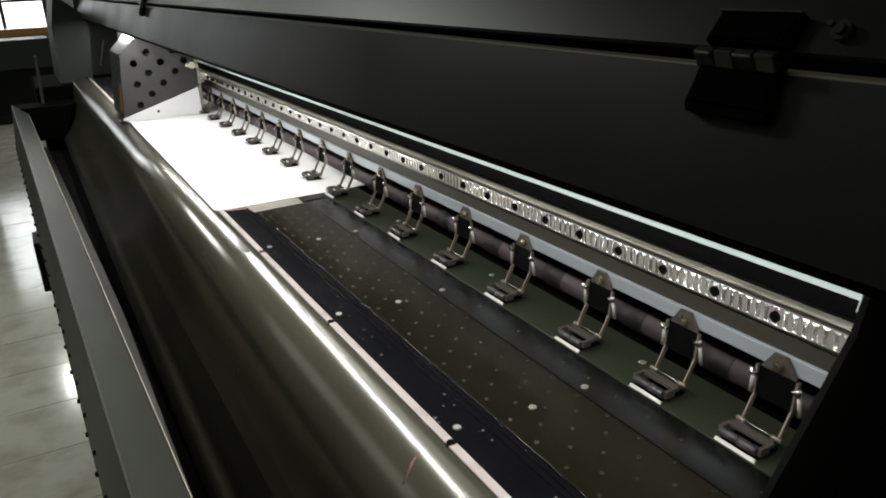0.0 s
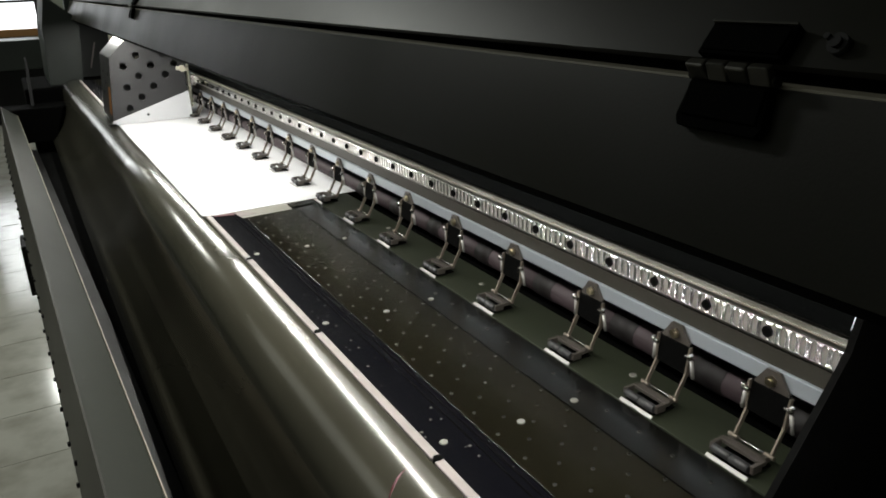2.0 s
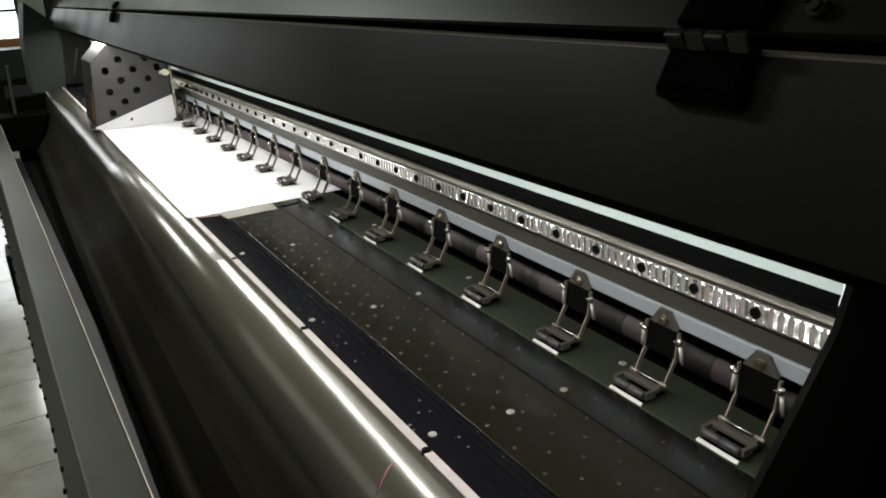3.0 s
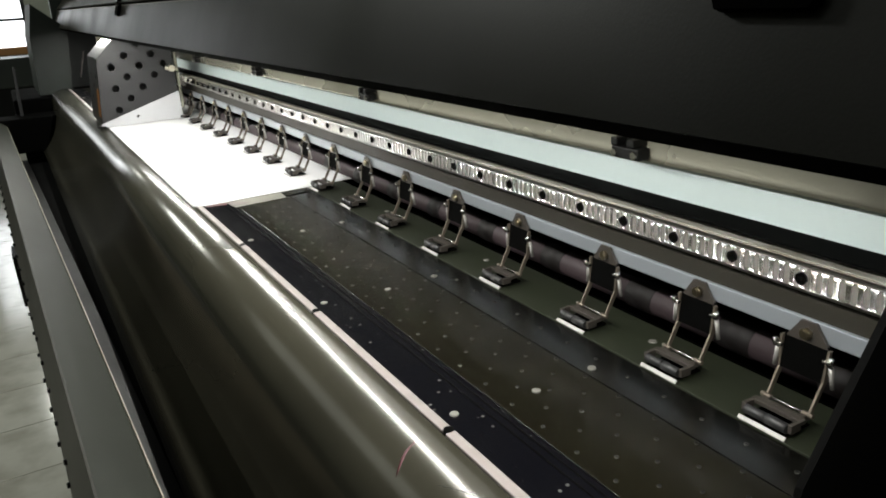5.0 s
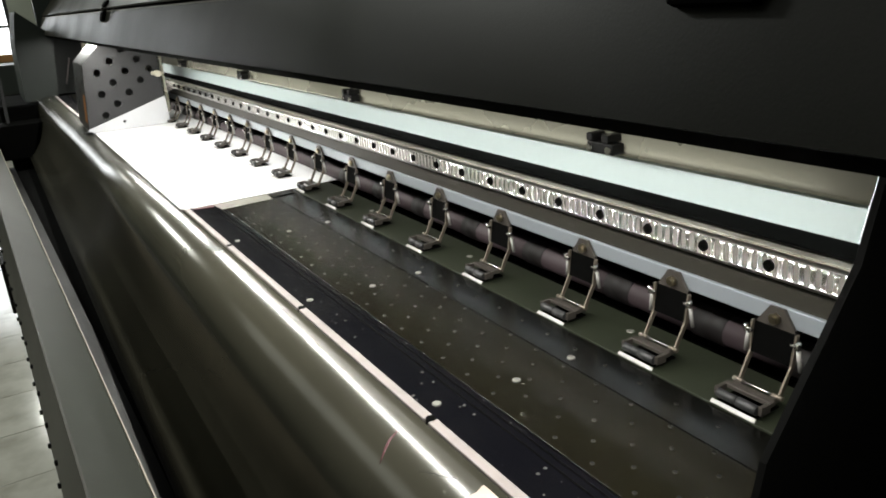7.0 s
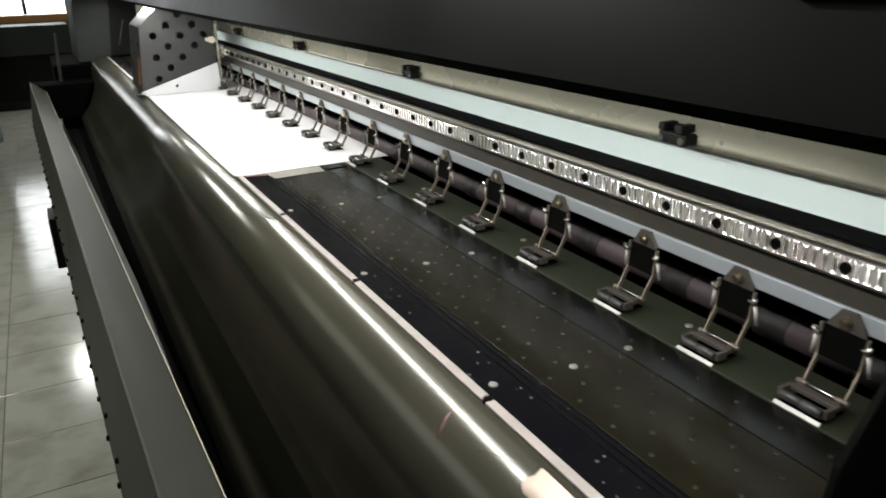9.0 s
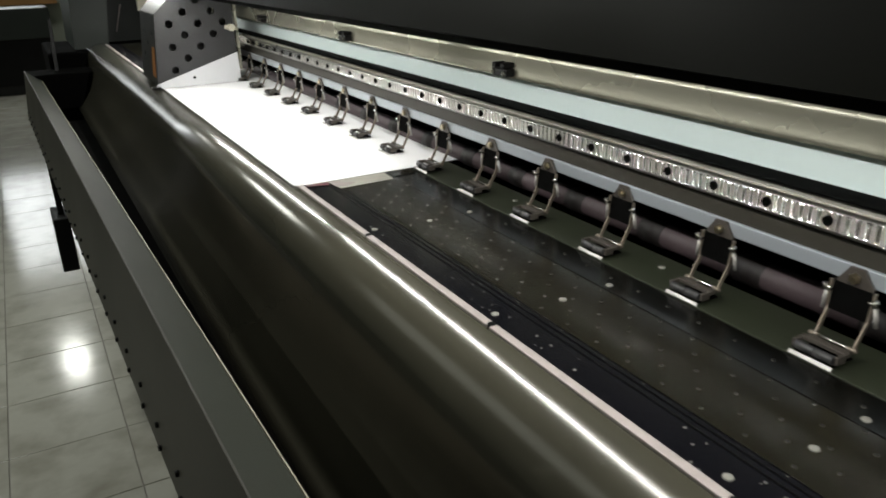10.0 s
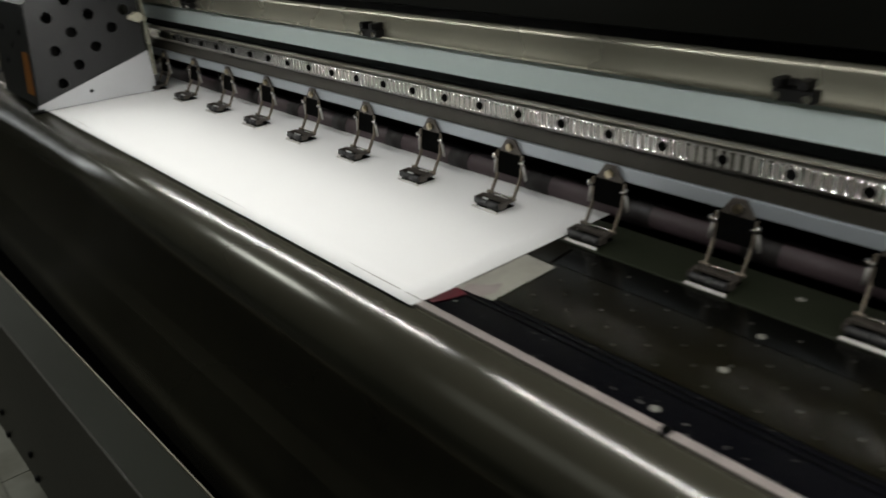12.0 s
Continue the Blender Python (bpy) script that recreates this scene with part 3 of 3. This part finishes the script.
thing("masking_tape_patch", "crumpled pale masking tape stuck on the steel nose", "tape",
      bm=nose_patch([(70, 0.405, 0.449), (76, 0.402, 0.4545), (83, 0.400, 0.4555), (90, 0.400, 0.452), (97, 0.399, 0.4525), (103, 0.401, 0.450), (106, 0.404, 0.445)], 0.0007), mat="masking")
thing("red_scratch", "thin red ink smear across the steel nose", "stain",
      bm=nose_patch([(97, 0.5405, 0.5410), (102, 0.5380, 0.5398), (108, 0.5350, 0.5375), (114, 0.5310, 0.5338), (120, 0.5275, 0.5292), (125, 0.5250, 0.5254)], 0.0003), mat="red")
thing("dark_scratch", "fine dark scratch on the steel nose", "stain",
      bm=nose_patch([(92, 0.470, 0.4712), (97, 0.476, 0.4768), (102, 0.485, 0.4856), (108, 0.494, 0.4944)], 0.0002), mat="black")

# ---- carriage ----
YC = 2.22
carriage = thing("print_carriage", "grey perforated print carriage with a pale slanted skirt", "print head")
UP = Matrix(((1, 0, 0, 0), (0, 0, 1, YC), (0, 1, 0, 0), (0, 0, 0, 1)))
spots = [(0.398, 1.173), (0.463, 1.172), (0.430, 1.146), (0.463, 1.120), (0.430, 1.093), (0.365, 1.095), (0.397, 1.068), (0.364, 1.042), (0.364, 1.148), (0.397, 1.121), (0.430, 1.199), (0.365, 1.181), (0.488, 1.146), (0.492, 1.10)]
part("side_plate", placed(holed_plate([(0.319, 1.012), (0.513, 1.073), (0.513, 1.225), (0.392, 1.225), (0.334, 1.170)], spots[:11] + spots[12:13], 0.0090, 0.003), UP), "grey", carriage, "grey plate with round holes")
part("side_plate", placed(holed_plate([(0.319, 1.006), (0.513, 1.006), (0.513, 1.225), (0.392, 1.225), (0.334, 1.170)], spots[:11], 0.0082, 0.003), Matrix.Translation((0, 0.21, 0)) @ UP), "grey", carriage, "grey plate with round holes")
skirt = part("skirt", placed(holed_plate([(0.314, 1.0035), (0.516, 1.0035), (0.514, 1.0735), (0.317, 1.0125)], [(0.405, 1.022)], 0.0045, 0.003, 4), Matrix.Translation((0, -0.0035, 0)) @ UP), "skirt", carriage, "pale grey slanted skirt")
ang = math.atan2(0.015, 0.158)
FRONT = Matrix(((0, math.sin(ang), 1, 0.3185), (1, 0, 0, YC + 0.0035), (0, math.cos(ang), 0, 1.012), (0, 0, 0, 1)))
part("front_panel", placed(holed_plate([(0, 0.0), (0.206, 0.0), (0.206, 0.158), (0, 0.158)], [(0.045, 0.06), (0.045, 0.115), (0.10, 0.09), (0.15, 0.06), (0.15, 0.115)], 0.0062, 0.003), FRONT), "grey", carriage, "grey front panel with round holes")
part("front_chamfer", plate([(0.3345, YC + 0.0035, 1.1712), (0.3345, YC + 0.2095, 1.1712), (0.392, YC + 0.2095, 1.2255), (0.392, YC + 0.0035, 1.2255)], (0.7, 0, -0.7), 0.003), "grey", carriage)
part("inner_body", box(0.345, 0.508, YC + 0.03, YC + 0.19, 1.012, 1.13, 0.003), "black", carriage)
part("flat_cable", plate([(0.3200, YC + 0.012, 1.028), (0.3200, YC + 0.052, 1.028), (0.3264, YC + 0.046, 1.096), (0.3264, YC + 0.016, 1.096)], (-1, 0, 0.1), 0.0012), "orange", carriage, "orange flat cable")
part("slide_plate", box(0.516, 0.522, YC - 0.006, YC + 0.22, 1.030, 1.205, 0.001), "beige", carriage, "cream upright bracket")
part("slide_block", box(0.5235, 0.5445, YC + 0.03, YC + 0.18, 1.080, 1.112, 0.002), "chrome", carriage)
fitting = part("fitting", rod((0.505, YC - 0.016, 1.132), (0.505, YC - 0.0005, 1.132), 0.0085, 12, cap=0.001), "tanwall", carriage, "cream round fitting")
part("fitting_stub", rod((0.490, YC - 0.010, 1.134), (0.520, YC - 0.010, 1.128), 0.0045, 10), "tanwall", fitting)
part("base_foot", box(0.305, 0.325, YC - 0.006, YC + 0.012, 1.0032, 1.0075, 0.001), "black", carriage)

# ---- light strips under the cover ----
LX, LZ = 0.3670, 1.2195
for a, b in ((0.20, 1.205), (1.285, 2.19), (2.25, 3.30)):
    strip = thing("led_strip", "thin light strip of white diodes under the cover", "light", "light strips")
    part("carrier", box(LX - 0.004, LX + 0.004, a - 0.006, b + 0.006, LZ + 0.0006, LZ + 0.0020), "alu", strip)
    bm = bmesh.new()
    for k in range(int((b - a) / 0.0118)):
        bmesh.ops.create_grid(bm, x_segments=1, y_segments=1, size=1, matrix=pose(LX, a + 0.0118 * k, LZ, 180, 0, 0) @ Matrix.Diagonal((0.0040, 0.0014, 1, 1)))
    part("diodes", bm, "led", strip, "small white light diodes")
    part("holder", box(LX - 0.0055, LX + 0.0055, a - 0.006, b + 0.006, LZ + 0.0022, LZ + 0.0048), "black", strip)

thing("paper_scrap", "torn pale scrap of backing paper by the stained tape", "scrap",
      bm=plate([(0.378, 1.236, 1.0011), (0.392, 1.231, 1.0011), (0.407, 1.238, 1.0011), (0.398, 1.243, 1.0011), (0.386, 1.259, 1.0011), (0.377, 1.2555, 1.0011)], (0, 0, 1), 0.0003), mat="strip")


# ---- clamps ----
def clamp():
    """A pinch roller clamp: back plate on the bar, two side arms, a foot with its roller."""
    c = thing("pinch_clamp", "dark steel pinch roller clamp over the feed bed", "clamp", "pinch roller clamps")
    bp = [(-0.0150, 1.0520), (0.0150, 1.0520), (0.0145, 1.0535), (0.0078, 1.0630), (0.0055, 1.0665), (-0.0055, 1.0665), (-0.0078, 1.0630), (-0.0145, 1.0535)]
    back = part("back_plate", plate([(0.5462, y, z) for y, z in bp], (1, 0, 0), 0.0025), "clamp", c)
    part("bolt", joined(rod((0.5430, 0, 1.0585), (0.5460, 0, 1.0585), 0.0042, 6), rod((0.5418, 0, 1.0585), (0.5430, 0, 1.0585), 0.0024, 12)), "brass", back, "brass-coloured bolt")
    # added black sheet: the dark of the opening between the arms
    part("web", plate([(0.5482, -0.0162, 1.0535), (0.5482, 0.0162, 1.0535), (0.5440, 0.0152, 1.0290), (0.5440, -0.0152, 1.0290)], (-0.95, 0, 0.3), 0.0015), "matt", c, "matt black sheet for the dark opening between the arms")
    for s in (-1, 1):
        arm = part("side_arm", plate([(0.5440, s * 0.0164, 1.0525), (0.5468, s * 0.0164, 1.0525), (0.5470, s * 0.0150, 1.0300), (0.5345, s * 0.0150, 1.0085), (0.5318, s * 0.0150, 1.0100), (0.5425, s * 0.0152, 1.0300)], (0, s, -0.06), 0.0016), "arm", c, "zinc-coated side arm")
        part("pin", joined(rod((0.5425, s * 0.0150, 1.0455), (0.5425, s * 0.0215, 1.0465), 0.0014, 10), rod((0.5425, s * 0.0195, 1.0440), (0.5425, s * 0.0205, 1.0490), 0.0019, 10)), "chrome", arm, "bright pivot pin")
        part("spring", joined(rod((0.5445, s * 0.0195, 1.0420), (0.5455, s * 0.0215, 1.0270), 0.0017, 10, 0.0015), rod((0.5440, s * 0.0186, 1.0455), (0.5445, s * 0.0190, 1.0420), 0.0009, 8)), "zinc", arm, "short bright tension spring")
    foot = part("foot", joined(box(0.5205, 0.5255, -0.0192, 0.0192, 1.0078, 1.0112, 0.0006), box(0.5112, 0.5207, 0.0160, 0.0192, 1.0045, 1.0110, 0.0005),
                               box(0.5112, 0.5207, -0.0192, -0.0160, 1.0045, 1.0110, 0.0005), box(0.5246, 0.5350, 0.0118, 0.0165, 1.0065, 1.0108, 0.0006),
                               box(0.5246, 0.5350, -0.0165, -0.0118, 1.0065, 1.0108, 0.0006), box(0.5253, 0.5278, -0.0120, 0.0120, 1.0080, 1.0110, 0.0005)), "clamp", c)
    # added black sheet under the foot, so that its slots look shaded
    part("under_plate", box(0.5108, 0.5346, -0.0158, 0.0158, 1.0018, 1.0026), "matt", foot, "black sheet for the shade in the slots")
    part("roller", joined(rod((0.5118, -0.0158, 1.0072), (0.5118, -0.0004, 1.0072), 0.0036, 14), rod((0.5118, 0.0004, 1.0072), (0.5118, 0.0158, 1.0072), 0.0034, 14), rod((0.5118, -0.001, 1.0072), (0.5118, 0.001, 1.0072), 0.0030, 10)), "grey", foot, "dark grey rubber roller")
    part("axle", rod((0.5318, -0.0118, 1.0105), (0.5318, 0.0118, 1.0105), 0.0011, 10), "chrome", foot, "bright axle")
    for s in (-1, 1):
        part("axle_nut", rod((0.5318, s * 0.0118, 1.0105), (0.5318, s * 0.0195, 1.0105), 0.0018, 10), "arm", foot)
    part("wear_bar", plate([(0.5060, -0.0180, 1.0012), (0.5060, 0.0180, 1.0012), (0.5080, 0.0180, 1.0034), (0.5080, -0.0180, 1.0034)], (0.8, 0, -0.6), 0.0010), "zinc", foot, "bright wear bar")
    return c


first = clamp()
first.location = (0, 0.421, 0)
for y in CLAMPS[1:]:
    copy_thing(first, pose(0, y, 0.0006 if 1.2 < y < 2.5 else 0))

# ---- tiled floor ----
TILE, JOINT = 0.31, 0.003
floor = thing("floor", "pale polished tile floor with grey joints", "floor", kind="structure", bm=box(WEST, EAST, SOUTH, NORTH, -0.1, -0.003), mat="grout")
tile = mesh_of("tile", box(0, TILE - JOINT, 0, TILE - JOINT, -0.02, 0, 0.0012), "tile")
for i in range(-3, 2):
    for k in range(-2, 23):
        ob = new("tile", tile)
        ob.location, ob.parent = (0.11 + TILE * i, 3.06 + TILE * (k - 4), random.uniform(-0.0004, 0.0004)), floor
rest = bmesh.new()
for i in range(-10, 7):
    for k in range(-15, 24):
        x, y = 0.11 + TILE * i, 3.06 + TILE * (k - 4)
        if not (-3 <= i < 2 and -2 <= k < 23) and WEST < x and x + TILE < EAST and SOUTH < y and y + TILE < NORTH:
            vs = [rest.verts.new((x + a, y + b, 0)) for a, b in ((0, 0), (TILE - JOINT, 0), (TILE - JOINT, TILE - JOINT), (0, TILE - JOINT))]
            f = rest.faces.new(vs)
made = bmesh.ops.extrude_face_region(rest, geom=rest.faces[:])
bmesh.ops.translate(rest, vec=(0, 0, -0.02), verts=[g for g in made["geom"] if isinstance(g, bmesh.types.BMVert)])
tagged(part("far_tiles", finish(rest), "tile", floor), kind="stuff")
